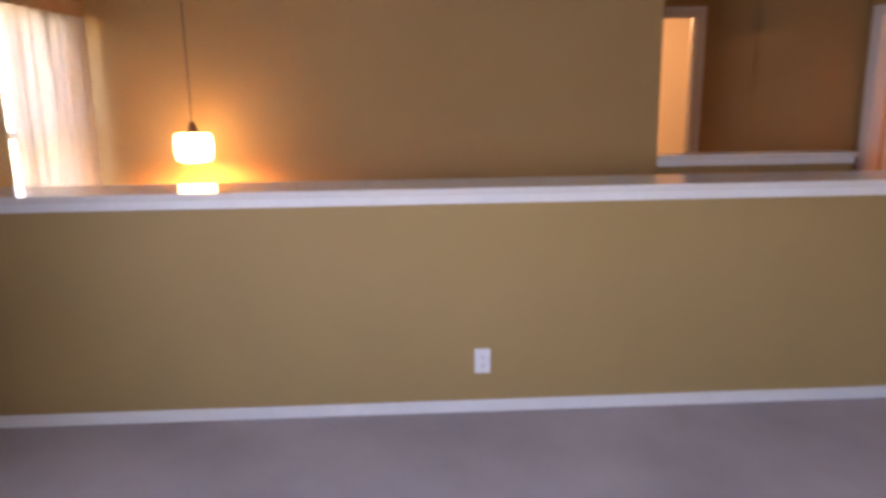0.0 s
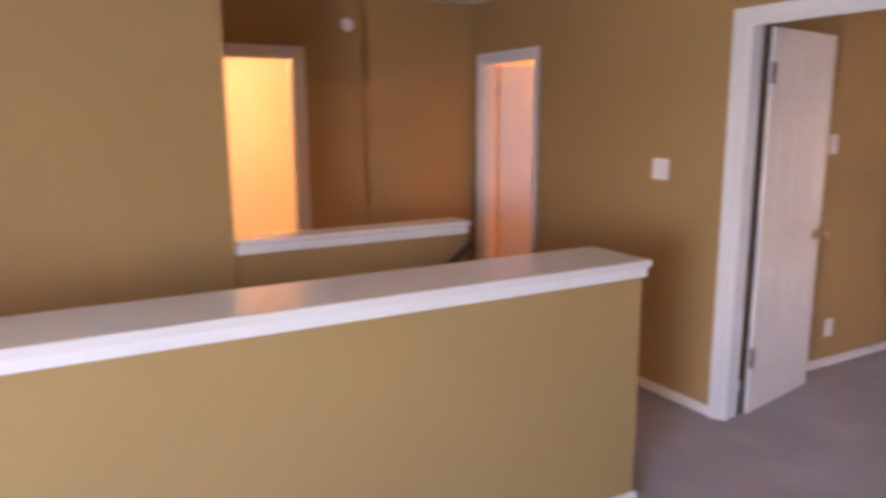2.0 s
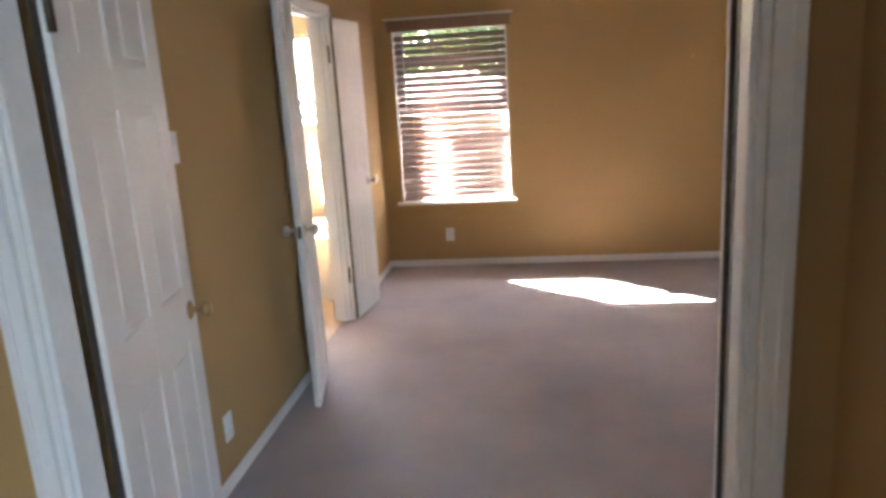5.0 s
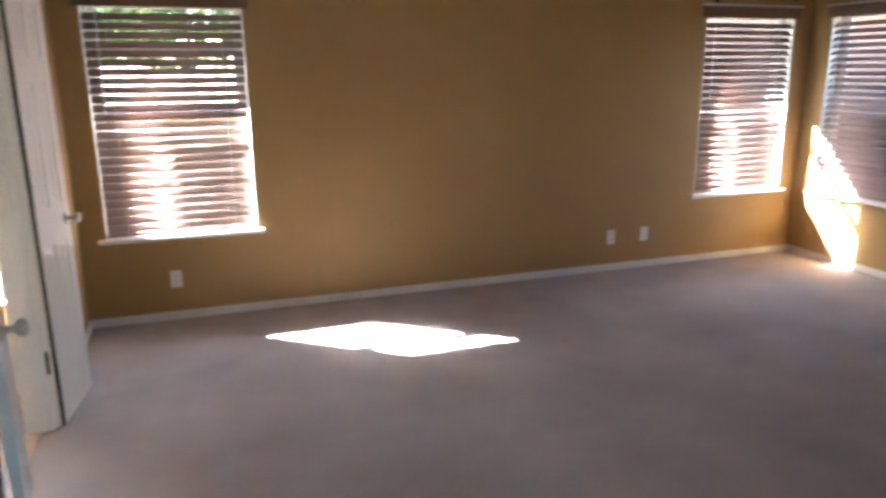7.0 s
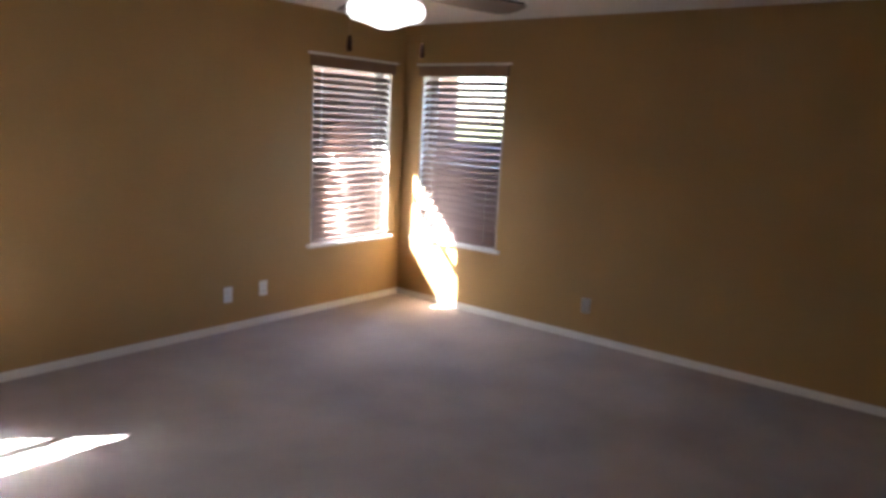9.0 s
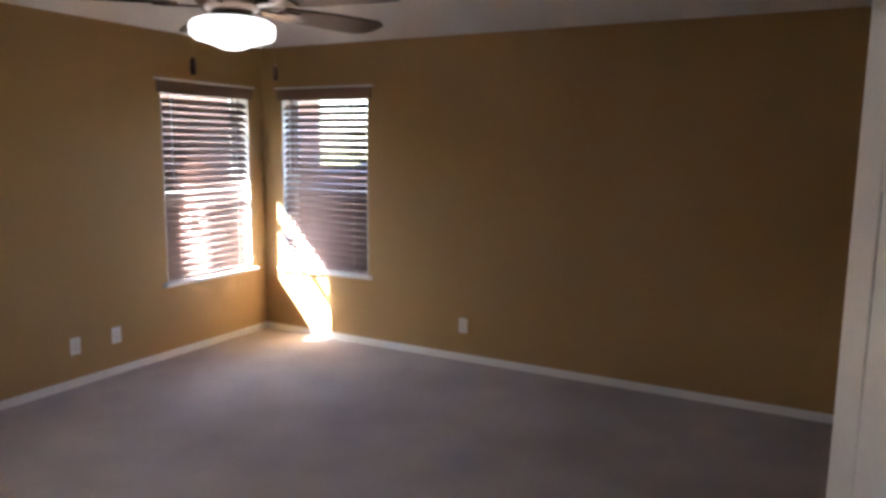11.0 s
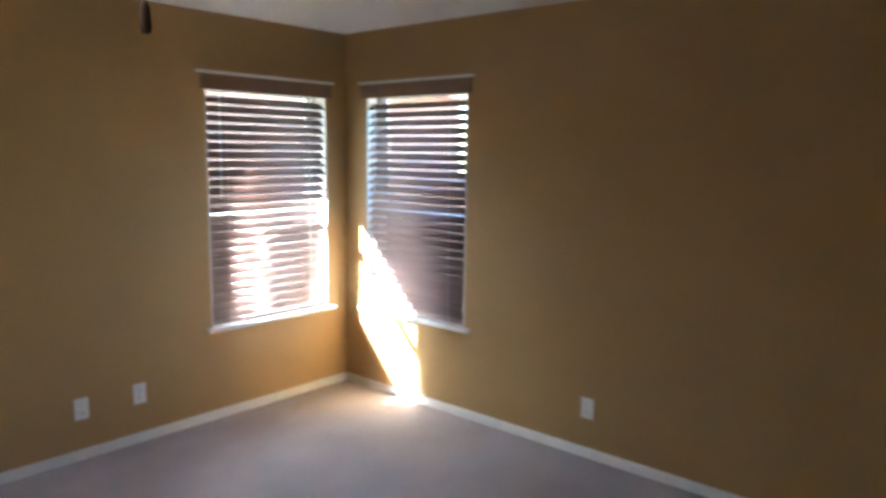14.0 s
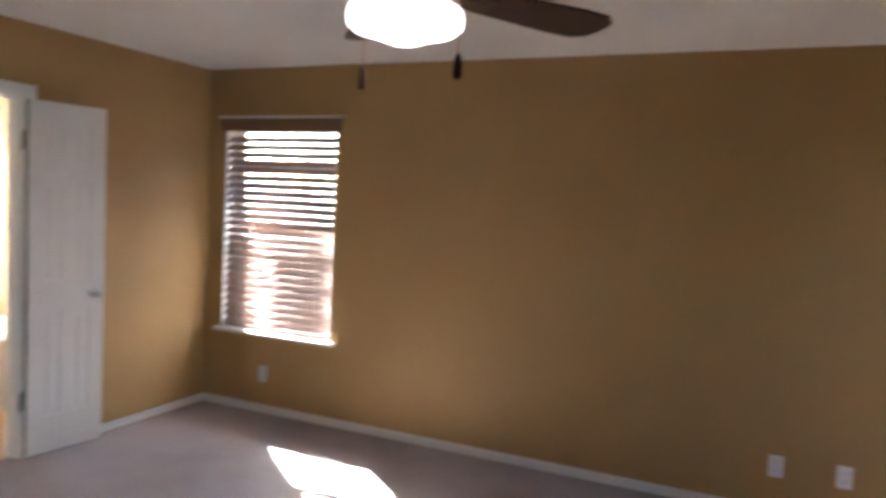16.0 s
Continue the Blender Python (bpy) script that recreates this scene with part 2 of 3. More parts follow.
wall("wall_hall_jog", "x", -2.24 - T, -2.24, -1.0, 0, 0, H)
wall("wall_hall_west", "x", -2.14 - T, -2.14, YS, -1.0, 0, H, [(-2.27, -1.47, 0, HDH)])
wall("wall_under_landing", "x", CX - 0.325, CX - 0.025, YS, CY - 0.03, BZ, -0.12)
wall("wall_under_hall", "x", C2X - 0.035 - T, C2X - 0.035, C2Y0, C2Y1, BZ, 0)
wall("wall_foyer_north", "y", CY - 0.02, CY + 0.1, C2X - 0.16, CX, BZ, -0.2)
# closet block between landing and bedroom
wall("wall_closet_west", "x", 1.835, 1.835 + T, -0.8, 0, 0, H, [(-0.76, -0.30, 0, DH)])
wall("wall_closet_south", "y", -0.8, -0.8 + T, 1.955, XE, 0, H, [(1.985, 2.70, 0, DH)])
# rooms behind the open doors
wall("wall_hall_room_back", "x", -4.8, -4.7, -3.9, 0, 0, H, (), "cream painted wall of the lit room", CREAM)
wall("wall_hall_room_side", "y", -4.0, -3.9, -4.8, -2.3, 0, H, (), "cream painted wall of the lit room", CREAM)
wall("wall_hall_room_north", "y", -0.1, 0.0, -4.8, -2.36, 0, H, (), "cream painted wall of the lit room", CREAM)
wall("wall_north_room_back", "y", 2.1, 2.2, -2.9, -T, 0, H)
wall("wall_north_room_west", "x", -2.9, -2.8, 0, 2.1, 0, H)
wall("wall_bath_west", "x", -2.0, -1.9, 2.2, YN, 0, H, (), "pale tan painted bathroom wall", BATHW)
wall("wall_bath_south", "y", 2.2, 2.26, -1.9, -T, 0, H, (), "pale tan painted bathroom wall", BATHW)

fl = bmesh.new()
bx(fl, -4.8, XE, CY, 0, -0.12, 0)
bx(fl, CX - 0.325, XE, YS, CY, -0.12, 0)
bx(fl, -4.8, C2X - 0.155, YS, CY, -0.12, 0)
bx(fl, -2.9, XE, 0, 2.2, -0.12, 0)
bx(fl, -0.06, XE, 2.2, YN, -0.12, 0)
solid("floor", fl, CARPET, "worn grey-mauve cut-pile carpet floor", "carpet")
solid("bath_floor", box(-1.9, -0.06, 2.2, YN, -0.12, 0.004), TILE, "beige sheet floor of the bathroom", "floor")
solid("foyer_floor", box(-0.85, 0.6, YS, CY, BZ - 0.1, BZ), TILE, "beige floor of the entry below", "floor")
solid("ceiling", box(-4.8, XE + 0.16, YS - 0.16, YN + 0.16, H, H + 0.1), CEIL, "white sprayed-texture ceiling", "ceiling")
# unseen overhang, added and sized to keep the sun off the upper sashes
solid("eave", box(-1.5, XE + 1.2, YN + 0.17, YN + 0.98, H - 0.04, H + 0.1), TRIM, "unseen roof overhang added to cut the sun off the upper sashes", "eave")

baseboard("y", YN, -1, 0.0, XE)
baseboard("x", XE, -1, T, YN - 0.014)
baseboard("x", 0.0, 1, T, BY0 - 0.065)
baseboard("x", 0.0, 1, BY1 + 0.065, YN - 0.014)
baseboard("y", T, 1, DX1 + 0.06, XE - 0.014)
baseboard("y", 0.0, -1, -1.385, DX0 - 0.06)
baseboard("y", 0.0, -1, DX1 + 0.056, 1.835)
baseboard("x", 1.835, -1, -0.29, -0.014)
baseboard("y", -0.8, -1, 1.835, 1.94)
baseboard("y", -0.8, -1, 2.71, XE)
baseboard("x", CX - 0.025, 1, YS, CY - 0.026)
baseboard("y", CY - 0.026, 1, CX - 0.325, CX - 0.012)
baseboard("y", YS, 1, CX - 0.01, XE)
baseboard("x", -2.24, 1, -1.0, 0)


def half_wall(cx, y0, y1, side, label, deep=0.3):
    """A knee wall topped by a white cap; cx: the edge of the cap towards the room."""
    ob = thing("half_wall", pose(0, 0, 0), label, "half wall", kind="structure")
    f, b = cx - side * 0.025, cx - side * (0.025 + deep)
    p, q = sorted((f, b))
    part("wall_core", box(p, q, y0, y1 - 0.026, 0, CZ - 0.042), WALL, ob)
    p, q = sorted((cx, cx - side * (deep + 0.05)))
    part("cap", box(p, q, y0, y1, CZ - 0.03, CZ, 0.006), CAPM, ob, "glossy white painted wooden cap")
    p, q = sorted((f + side * 0.014, b - side * 0.014))
    part("cap_moulding", box(p, q, y0, y1 - 0.011, CZ - 0.07, CZ - 0.03, 0.005), TRIM, ob, "white cove moulding under the cap")
    return ob


half_wall(CX, YS, CY, 1, "tan half wall with white cap guarding the stairwell")
half_wall(C2X + 0.0, C2Y0 + 0.003, C2Y1, 1, "short tan half wall with white cap by the hall", T)


def casing(name, axis, face, side, a0, a1, top, label, w=0.052, ends=(1, 1)):
    """White casing round an opening on one wall face."""
    bm = bmesh.new()
    for k, (d, ww) in enumerate(((0.016, w), (0.022, w * 0.45))):
        p, q = sorted((face, face + side * d))
        o = w - ww
        rects = []
        if ends[0]:
            rects.append((a0 - w, a0 - w + ww, 0, top + w))
        if ends[1]:
            rects.append((a1 + w - ww, a1 + w, 0, top + w))
        rects.append((a0 - w * ends[0] + (ww if ends[0] else 0), a1 + w * ends[1] - (ww if ends[1] else 0), top + w - ww, top + w))
        for r0, r1, s0, s1 in rects:
            if axis == "y":
                bx(bm, r0, r1, p, q, s0, s1, 0.003)
            else:
                bx(bm, p, q, r0, r1, s0, s1, 0.003)
    return solid(name, bm, TRIM, label, "door casing")


def jamb(axis, t0, t1, a0, a1, top):
    bm = bmesh.new()
    j = 0.018
    for r0, r1, s0, s1 in ((a0, a0 + j, 0, top), (a1 - j, a1, 0, top), (a0 + j, a1 - j, top - j, top)):
        if axis == "y":
            bx(bm, r0, r1, t0, t1, s0, s1, 0.002)
        else:
            bx(bm, t0, t1, r0, r1, s0, s1, 0.002)
    mid = (t0 + t1) / 2 - 0.01
    for r0, r1, s0, s1 in ((a0 + j, a0 + j + 0.011, 0, top - j), (a1 - j - 0.011, a1 - j, 0, top - j), (a0 + j + 0.011, a1 - j - 0.011, top - j - 0.011, top - j)):
        if axis == "y":
            bx(bm, r0, r1, mid - 0.035, mid, s0, s1)
        else:
            bx(bm, mid, mid + 0.035, r0, r1, s0, s1)
    return solid("door_jamb", bm, TRIM, "white painted door jamb with stop", "door jamb")


casing("trim_bedroom_door", "y", 0.0, -1, DX0, DX1, DH, "white casing of the bedroom double doorway")
casing("trim_bedroom_door_inner", "y", T, 1, DX0, DX1, DH, "white casing of the bedroom double doorway")
jamb("y", -0.001, T + 0.001, DX0, DX1, DH)
casing("trim_bath_door", "x", 0.0, 1, BY0, BY1, DH, "white casing of the bathroom double doorway")
jamb("x", -T - 0.001, 0.001, BY0, BY1, DH)
casing("trim_north_room_door", "y", 0.0, -1, -2.13, -1.45, HDH, "white casing of the hall doorway")
jamb("y", -0.001, T + 0.001, -2.13, -1.45, HDH)
casing("trim_hall_room_door", "x", -2.14, 1, -2.27, -1.47, HDH, "white casing of the hall doorway")
jamb("x", -2.14 - T - 0.001, -2.14 + 0.001, -2.27, -1.47, HDH)

# stairs going down between the half walls
stairs = thing("staircase", pose(0, CY - 0.03, 0), "carpeted staircase going down from the landing", "staircase", kind="structure")
for i in range(14):
    part("step", box(C2X - 0.03, CX - 0.326, -0.26 * (i + 1), -0.26 * i, -0.194 * (i + 1) - 0.2, -0.194 * (i + 1), 0.01), CARPET, stairs)


# ---- windows and blinds ----
def window(name, m, w, label, muntins=False):
    """A single-hung window; local x along the wall, y outwards, z up from the sill."""
    h = WZ1 - WZ0
    ob = thing(name, m, label, "window", kind="structure")
    fr = bmesh.new()
    for r in ((-w / 2, -w / 2 + 0.035, 0, h), (w / 2 - 0.035, w / 2, 0, h), (-w / 2 + 0.035, w / 2 - 0.035, 0, 0.04), (-w / 2 + 0.035, w / 2 - 0.035, h - 0.035, h)):
        bx(fr, r[0], r[1], 0.10, 0.155, r[2], r[3], 0.003)
    part("window_frame", fr, VINYL, ob)
    for nm, z0, z1, y in (("lower_sash", 0.03, h / 2 - 0.06, 0.105), ("upper_sash", h / 2 - 0.087, h - 0.035, 0.13)):
        s = bmesh.new()
        a, b = -w / 2 + 0.036, w / 2 - 0.036
        for r in ((a, a + 0.03, z0, z1), (b - 0.03, b, z0, z1), (a + 0.03, b - 0.03, z0, z0 + 0.026), (a + 0.03, b - 0.03, z1 - 0.026, z1)):
            bx(s, r[0], r[1], y, y + 0.022, r[2], r[3], 0.003)
        sash = part(nm, s, VINYL, ob)
        pane = part("pane", box(a + 0.028, b - 0.028, y + 0.008, y + 0.012, z0 + 0.025, z1 - 0.025), GLASS, sash, "clear glass")
        pane.visible_shadow = False
        if nm == "lower_sash":
            part("insect_screen", box(a, b, 0.146, 0.147, 0.042, z1), SCREEN, ob, "fine grey insect screen")
        if muntins:
            mm = bmesh.new()
            for k in (1, 2):
                x = a + (b - a) * k / 3
                bx(mm, x - 0.009, x + 0.009, y + 0.013, y + 0.02, z0 + 0.04, z1 - 0.04)
                z = z0 + (z1 - z0) * k / 3
                bx(mm, a + 0.03, b - 0.03, y + 0.0135, y + 0.0195, z - 0.009, z + 0.009)
            part("muntin_grid", mm, VINYL, sash, "white grid bars")
    part("window_sill", box(-w / 2 - 0.045, w / 2 + 0.045, -0.045, 0.0, -0.014, 0.012, 0.005), TRIM, ob, "white painted sill board")
    part("head_trim", box(-w / 2 - 0.055, w / 2 + 0.055, -0.03, 0.0, h + 0.03, h + 0.045, 0.003), TRIM, ob, "thin white head trim")
    for x in (-w / 2, w / 2 - 0.006):
        part("jamb_liner", box(x, x + 0.006, 0.0, 0.10, 0.012, h - 0.002), TRIM, ob)
    part("sill_deck", box(-w / 2, w / 2, 0.0, 0.10, -0.004, 0.012), TRIM, ob)
    return ob


SLAT_BM = bmesh.new()
n = 6
tops, bots = [], []
for i in range(n + 1):
    u = -0.5 + i / n
    crown = 0.0004 * (1 - (2 * u) ** 2)
    for L, off in ((tops, 0.0015), (bots, -0.0015)):
        L.append([SLAT_BM.verts.new((s * 0.5, u * 0.0635, crown + off)) for s in (-1, 1)])
for L, flip in ((tops, 1), (bots, -1)):
    for a, b in zip(L, L[1:]):
        SLAT_BM.faces.new((a[0], a[1], b[1], b[0])).smooth = True
for k in (0, n):
    SLAT_BM.faces.new((tops[k][0], tops[k][1], bots[k][1], bots[k][0]))
for s in (0, 1):
    SLAT_BM.faces.new([t[s] for t in tops] + [b[s] for b in reversed(bots)])
SLAT_ME = mesh_of("slat", SLAT_BM, SLAT)


def blind(m, w, label, tilt=46.0):
    """A two-inch slat blind let down over the window; local axes as window()."""
    h = WZ1 - WZ0
    ob = thing("window_blind", m, label, "window blind", "window blinds")
    part("valance", box(-w / 2 - 0.035, w / 2 + 0.035, -0.02, -0.004, h - 0.062, h + 0.027, 0.003), VALANCE, ob, "brown wood-look valance board")
    part("headrail", box(-w / 2 + 0.006, w / 2 - 0.006, 0.004, 0.05, h - 0.045, h - 0.004, 0.002), VINYL, ob, "white metal headrail")
    z, k = 0.07, 0
    while z < h - 0.105:
        s = part("slat", SLAT_ME, None, ob)
        s.matrix_basis = Matrix.Translation((random.uniform(-0.002, 0.002), 0.03, z)) @ Euler((radians(tilt + random.uniform(-0.8, 0.8)), radians(random.uniform(-0.12, 0.12)), 0)).to_matrix().to_4x4() @ Matrix.Diagonal((w - 0.02, 1, 1, 1))
        z += 0.0545
    part("bottom_rail", box(-w / 2 + 0.01, w / 2 - 0.01, 0.008, 0.054, 0.02, 0.042, 0.004), SLAT, ob, "brown bottom rail")
    for x in (-w / 2 + 0.14, w / 2 - 0.14):
        for y in (0.004, 0.056):
            part("ladder_cord", tube([(x, y, 0.03), (x, y, h - 0.04)], 0.0012, 5), CORD, ob)
    part("tilt_wand", tube([(-w / 2 + 0.09, -0.006, h - 0.06), (-w / 2 + 0.085, -0.01, h - 0.7)], 0.004, 6), VINYL, ob, "thin white tilt wand")
    return ob


for nm, (ax, a0, a1) in WINDOWS.items():
    c, w = (a0 + a1) / 2, a1 - a0
    m = pose(c, YN, WZ0) if ax == "y" else pose(XE, c, WZ0, 0, 0, -90)
    window(nm, m, w, "white vinyl single-hung window in the tan wall", muntins=nm == "window_1")
    blind(m, w, "brown wood-look slat blind let down with open slats", 45.0 if ax == "y" else 40.0)

# bathroom window, bare
bw = thing("window_bath", pose(-1.06, YN, 0.92), "bare white single-hung bathroom window", "window", kind="structure")
fr = bmesh.new()
for r in ((-0.64, -0.605, 0, 1.12), (0.605, 0.64, 0, 1.12), (-0.605, 0.605, 0, 0.04), (-0.605, 0.605, 1.08, 1.12), (-0.605, 0.605, 0.53, 0.58), (-0.03, 0.03, 0.04, 0.53), (-0.03, 0.03, 0.58, 1.08)):
    bx(fr, r[0], r[1], 0.06, 0.11, r[2], r[3], 0.003)
part("window_frame", fr, VINYL, bw)
for z0, z1 in ((0.04, 0.53), (0.58, 1.08)):
    for x0, x1 in ((-0.605, -0.03), (0.03, 0.605)):
        part("pane", box(x0, x1, 0.08, 0.084, z0, z1), GLASS, bw).visible_shadow = False

# stairwell window with sheer curtains
sw = thing("window_stair", pose(-0.2, YS, 0.62, 0, 0, 180), "stairwell window behind sheer curtains", "window", kind="structure")
fr = bmesh.new()
for r in ((-0.37, -0.33, 0, 1.28), (0.33, 0.37, 0, 1.28), (-0.33, 0.33, 0, 0.04), (-0.33, 0.33, 1.24, 1.28), (-0.33, 0.33, 0.62, 0.66)):
    bx(fr, r[0], r[1], 0.06, 0.11, r[2], r[3], 0.003)
part("window_frame", fr, VINYL, sw)
for z0, z1 in ((0.04, 0.62), (0.66, 1.24)):
    part("pane", box(-0.33, 0.33, 0.08, 0.084, z0, z1), GLASS, sw).visible_shadow = False


def curtain(x0, x1, z0, z1, y, label, phase):
    bm = bmesh.new()
    nx, nz = 40, 12
    grid = []
    for j in range(nz + 1):
        v = j / nz
        row = []
        for i in range(nx + 1):
            u = i / nx
            pinch = 1 - 0.05 * math.sin(v * math.pi) - 0.12 * (1 - v) ** 2
            x = (x0 + x1) / 2 + (u - 0.5) * (x1 - x0) * pinch
            yy = y + 0.026 * math.sin(u * 3.4 * 2 * math.pi + phase + 1.5 * v) * (0.5 + 0.5 * (1 - v)) + 0.006 * math.sin(u * 47 + 2 * v)
            row.append(bm.verts.new((x, yy, z0 + (z1 - z0) * v)))
        grid.append(row)
    for j in range(nz):
        for i in range(nx):
            bm.faces.new((grid[j][i], grid[j][i + 1], grid[j + 1][i + 1], grid[j + 1][i])).smooth = True
    ob = new("curtain", mesh_of("curtain", bm, SHEER))
    sol = ob.modifiers.new("cloth", "SOLIDIFY")
    sol.thickness = 0.0015
    return tagged(ob, label, "curtain", "stairwell curtains")


curtain(-0.605, -0.2, 0.5, 1.91, YS + 0.07, "white sheer curtain hanging over the stairwell window", 0.0)
curtain(-0.215, 0.215, 0.5, 1.91, YS + 0.07, "white sheer curtain hanging over the stairwell window", 1.4)
rod = thing("curtain_rod", pose(-0.19, YS, 1.9), "brown wooden curtain header board", "curtain rod")
part("header_board", box(-0.42, 0.42, 0.0, 0.09, -0.03, 0.055, 0.004), mat("warm_wood_header", (0.42, 0.25, 0.13), 0.5, vary=0.15, scale=8), rod)


# ---- doors ----
def door_leaf(name, m, w, label, group, knob="both", flip=1, thick=0.035, h=2.022):
    """A six-panel leaf; hinged at the origin, reaching along +x, thickness along y."""
    ob = thing(name, m, label, "door", group)
    z0, z1 = 0.014, h
    st, t = min(0.11, w * 0.2), thick / 2
    cols = ((st, w / 2 - st * 0.42), (w / 2 + st * 0.42, w - st))
    rails = ((z0, z0 + 0.22), (z0 + 0.82, z0 + 1.0), (z0 + 1.56, z0 + 1.67), (z1 - 0.115, z1))
    bm = bmesh.new()
    for x0, x1 in ((0, st), (w - st, w), (w / 2 - st * 0.42, w / 2 + st * 0.42)):
        bx(bm, x0, x1, -t, t, z0, z1, 0.003)
    for r0, r1 in rails:
        for c0, c1 in cols:
            bx(bm, c0 - 0.002, c1 + 0.002, -t + 0.0004, t - 0.0004, r0, r1, 0.003)
    part("stiles_and_rails", bm, DOORM, ob)
    for c0, c1 in cols:
        for (r0, r1), (s0, s1) in zip(rails, rails[1:]):
            p = bmesh.new()
            bx(p, c0 - 0.004, c1 + 0.004, -t + 0.0042, t - 0.0042, r1 - 0.004, s0 + 0.004)
            bx(p, c0 + 0.025, c1 - 0.025, -t + 0.0015, t - 0.0015, r1 + 0.025, s0 - 0.025, 0.005)
            part("panel", p, DOORM, ob)
    # thin dark strip on the hinge side, painting in the gap's shade
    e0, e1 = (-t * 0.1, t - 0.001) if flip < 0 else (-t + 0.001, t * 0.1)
    part("gap_shade_strip", box(-0.002, 0.0, e0, e1, z0 + 0.002, z1 - 0.002), GAP_SHADE, ob, "dark strip painting in the shade of the hinge gap")
    for z in (0.33, 1.80):
        hb = bmesh.new()
        bx(hb, -0.004, 0.036, flip * t - 0.0015, flip * t + 0.0015, z - 0.05, z + 0.05, 0.001)
        tube([(-0.004, flip * (t + 0.006), z - 0.053), (-0.004, flip * (t + 0.006), z + 0.053)], 0.0085, 8, hb)
        part("hinge", hb, IRON, ob, "dark bronze butt hinge")
    for s in () if knob == "none" else (-1, 1):
        k = lathe([(0.0, 0.0), (0.031, 0.0), (0.031, 0.004), (0.026, 0.008), (0.011, 0.011), (0.010, 0.034), (0.019, 0.04), (0.026, 0.05), (0.026, 0.058), (0.02, 0.067), (0.0, 0.07)], 20,
                  at=(w - 0.062, s * t, 0.925), turn=Matrix.Rotation(radians(-90 * s), 4, "X"))
        part("door_knob", k, BRASS if knob == "brass" else STEEL, ob, "round brass knob" if knob == "brass" else "round nickel knob")
    part("latch_plate", box(w - 0.001, w + 0.0015, -0.012, 0.012, 0.895, 0.955), IRON, ob, "small dark latch plate")
    return ob


LEAF = (DX1 - DX0 - 0.05) / 2
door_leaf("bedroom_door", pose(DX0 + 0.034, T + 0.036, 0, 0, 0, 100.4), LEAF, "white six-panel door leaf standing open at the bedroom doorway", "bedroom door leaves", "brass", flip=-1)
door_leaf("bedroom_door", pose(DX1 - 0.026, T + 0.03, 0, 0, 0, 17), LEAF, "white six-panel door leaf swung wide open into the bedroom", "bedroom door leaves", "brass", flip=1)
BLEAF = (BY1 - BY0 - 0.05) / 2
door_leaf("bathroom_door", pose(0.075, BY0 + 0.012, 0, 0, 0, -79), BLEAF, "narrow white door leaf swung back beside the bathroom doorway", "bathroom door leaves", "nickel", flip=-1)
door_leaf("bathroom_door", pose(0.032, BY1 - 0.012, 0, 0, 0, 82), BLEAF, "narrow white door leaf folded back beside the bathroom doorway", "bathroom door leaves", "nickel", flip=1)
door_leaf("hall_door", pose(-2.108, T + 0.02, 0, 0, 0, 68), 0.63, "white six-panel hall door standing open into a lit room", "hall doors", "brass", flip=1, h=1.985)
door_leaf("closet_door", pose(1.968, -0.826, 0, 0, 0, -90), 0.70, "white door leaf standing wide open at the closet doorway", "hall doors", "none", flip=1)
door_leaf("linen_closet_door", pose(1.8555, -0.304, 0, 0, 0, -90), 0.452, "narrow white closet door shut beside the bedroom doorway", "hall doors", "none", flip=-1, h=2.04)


# ---- wall plates ----
def outlet(m, label):
    ob = thing("wall_outlet", m, label, "outlet", "wall outlets")
    part("cover_plate", box(-0.036, 0.036, 0, 0.006, -0.058, 0.058, 0.002), PLATE, ob)
    for z in (-0.02, 0.02):
        r = bmesh.new()
        bx(r, -0.016, 0.016, 0.005, 0.0085, z - 0.0145, z + 0.0145, 0.003)
        rec = part("receptacle", r, PLATE, ob)
        sl = bmesh.new()
        for x in (-0.006, 0.006):
            bx(sl, x - 0.001, x + 0.001, 0.0086, 0.0092, z - 0.002, z + 0.007)
        bx(sl, -0.002, 0.002, 0.0086, 0.0092, z - 0.0095, z - 0.0055)
        part("slots", sl, SLOT, rec, "dark plug slots")
    return ob


OZ = 0.277
first = outlet(pose(3.891, YN, OZ, 0, 0, 180), "white duplex wall outlet above the baseboard")
for m in (pose(4.207, YN, OZ + 0.005, 0, 0, 180), pose(0.549, YN, OZ, 0, 0, 180), pose(XE, 2.806, OZ, 0, 0, 90), pose(0, 1.278, OZ - 0.02, 0, 0, -90), pose(CX - 0.025, -3.49, 0.245, 0, 0, -90)):
    copy_thing(first, m)
sw_ = thing("light_switch", pose(-0.26, 0, 1.302, 0, 0, 180), "white double toggle light switch plate", "light switch")
part("cover_plate", box(-0.058, 0.058, 0, 0.006, -0.058, 0.058, 0.002), PLATE, sw_)
for x in (-0.023, 0.023):
    part("toggle", box(x - 0.005, x + 0.005, 0.005, 0.017, -0.004, 0.012, 0.002), PLATE, sw_)
hook = thing("light_switch", pose(0, 1.15, 1.42, 0, 0, -90), "small white switch plate beside the open door", "light switch")
part("cover_plate", box(-0.036, 0.036, 0, 0.006, -0.058, 0.058, 0.002), PLATE, hook)
part("toggle", box(-0.005, 0.005, 0.005, 0.017, -0.004, 0.012, 0.002), PLATE, hook)

det = thing("smoke_detector", pose(-2.14, -1.1, 2.22, 0, 90, 0), "small round white smoke detector high on the hall wall", "smoke detector")
part("base", lathe([(0.0, 0.0), (0.048, 0.0), (0.048, 0.012), (0.0, 0.012)], 24), PLATE, det)
part("cover", lathe([(0.044, 0.012), (0.042, 0.024), (0.03, 0.03), (0.0, 0.032)], 24), PLATE, det)

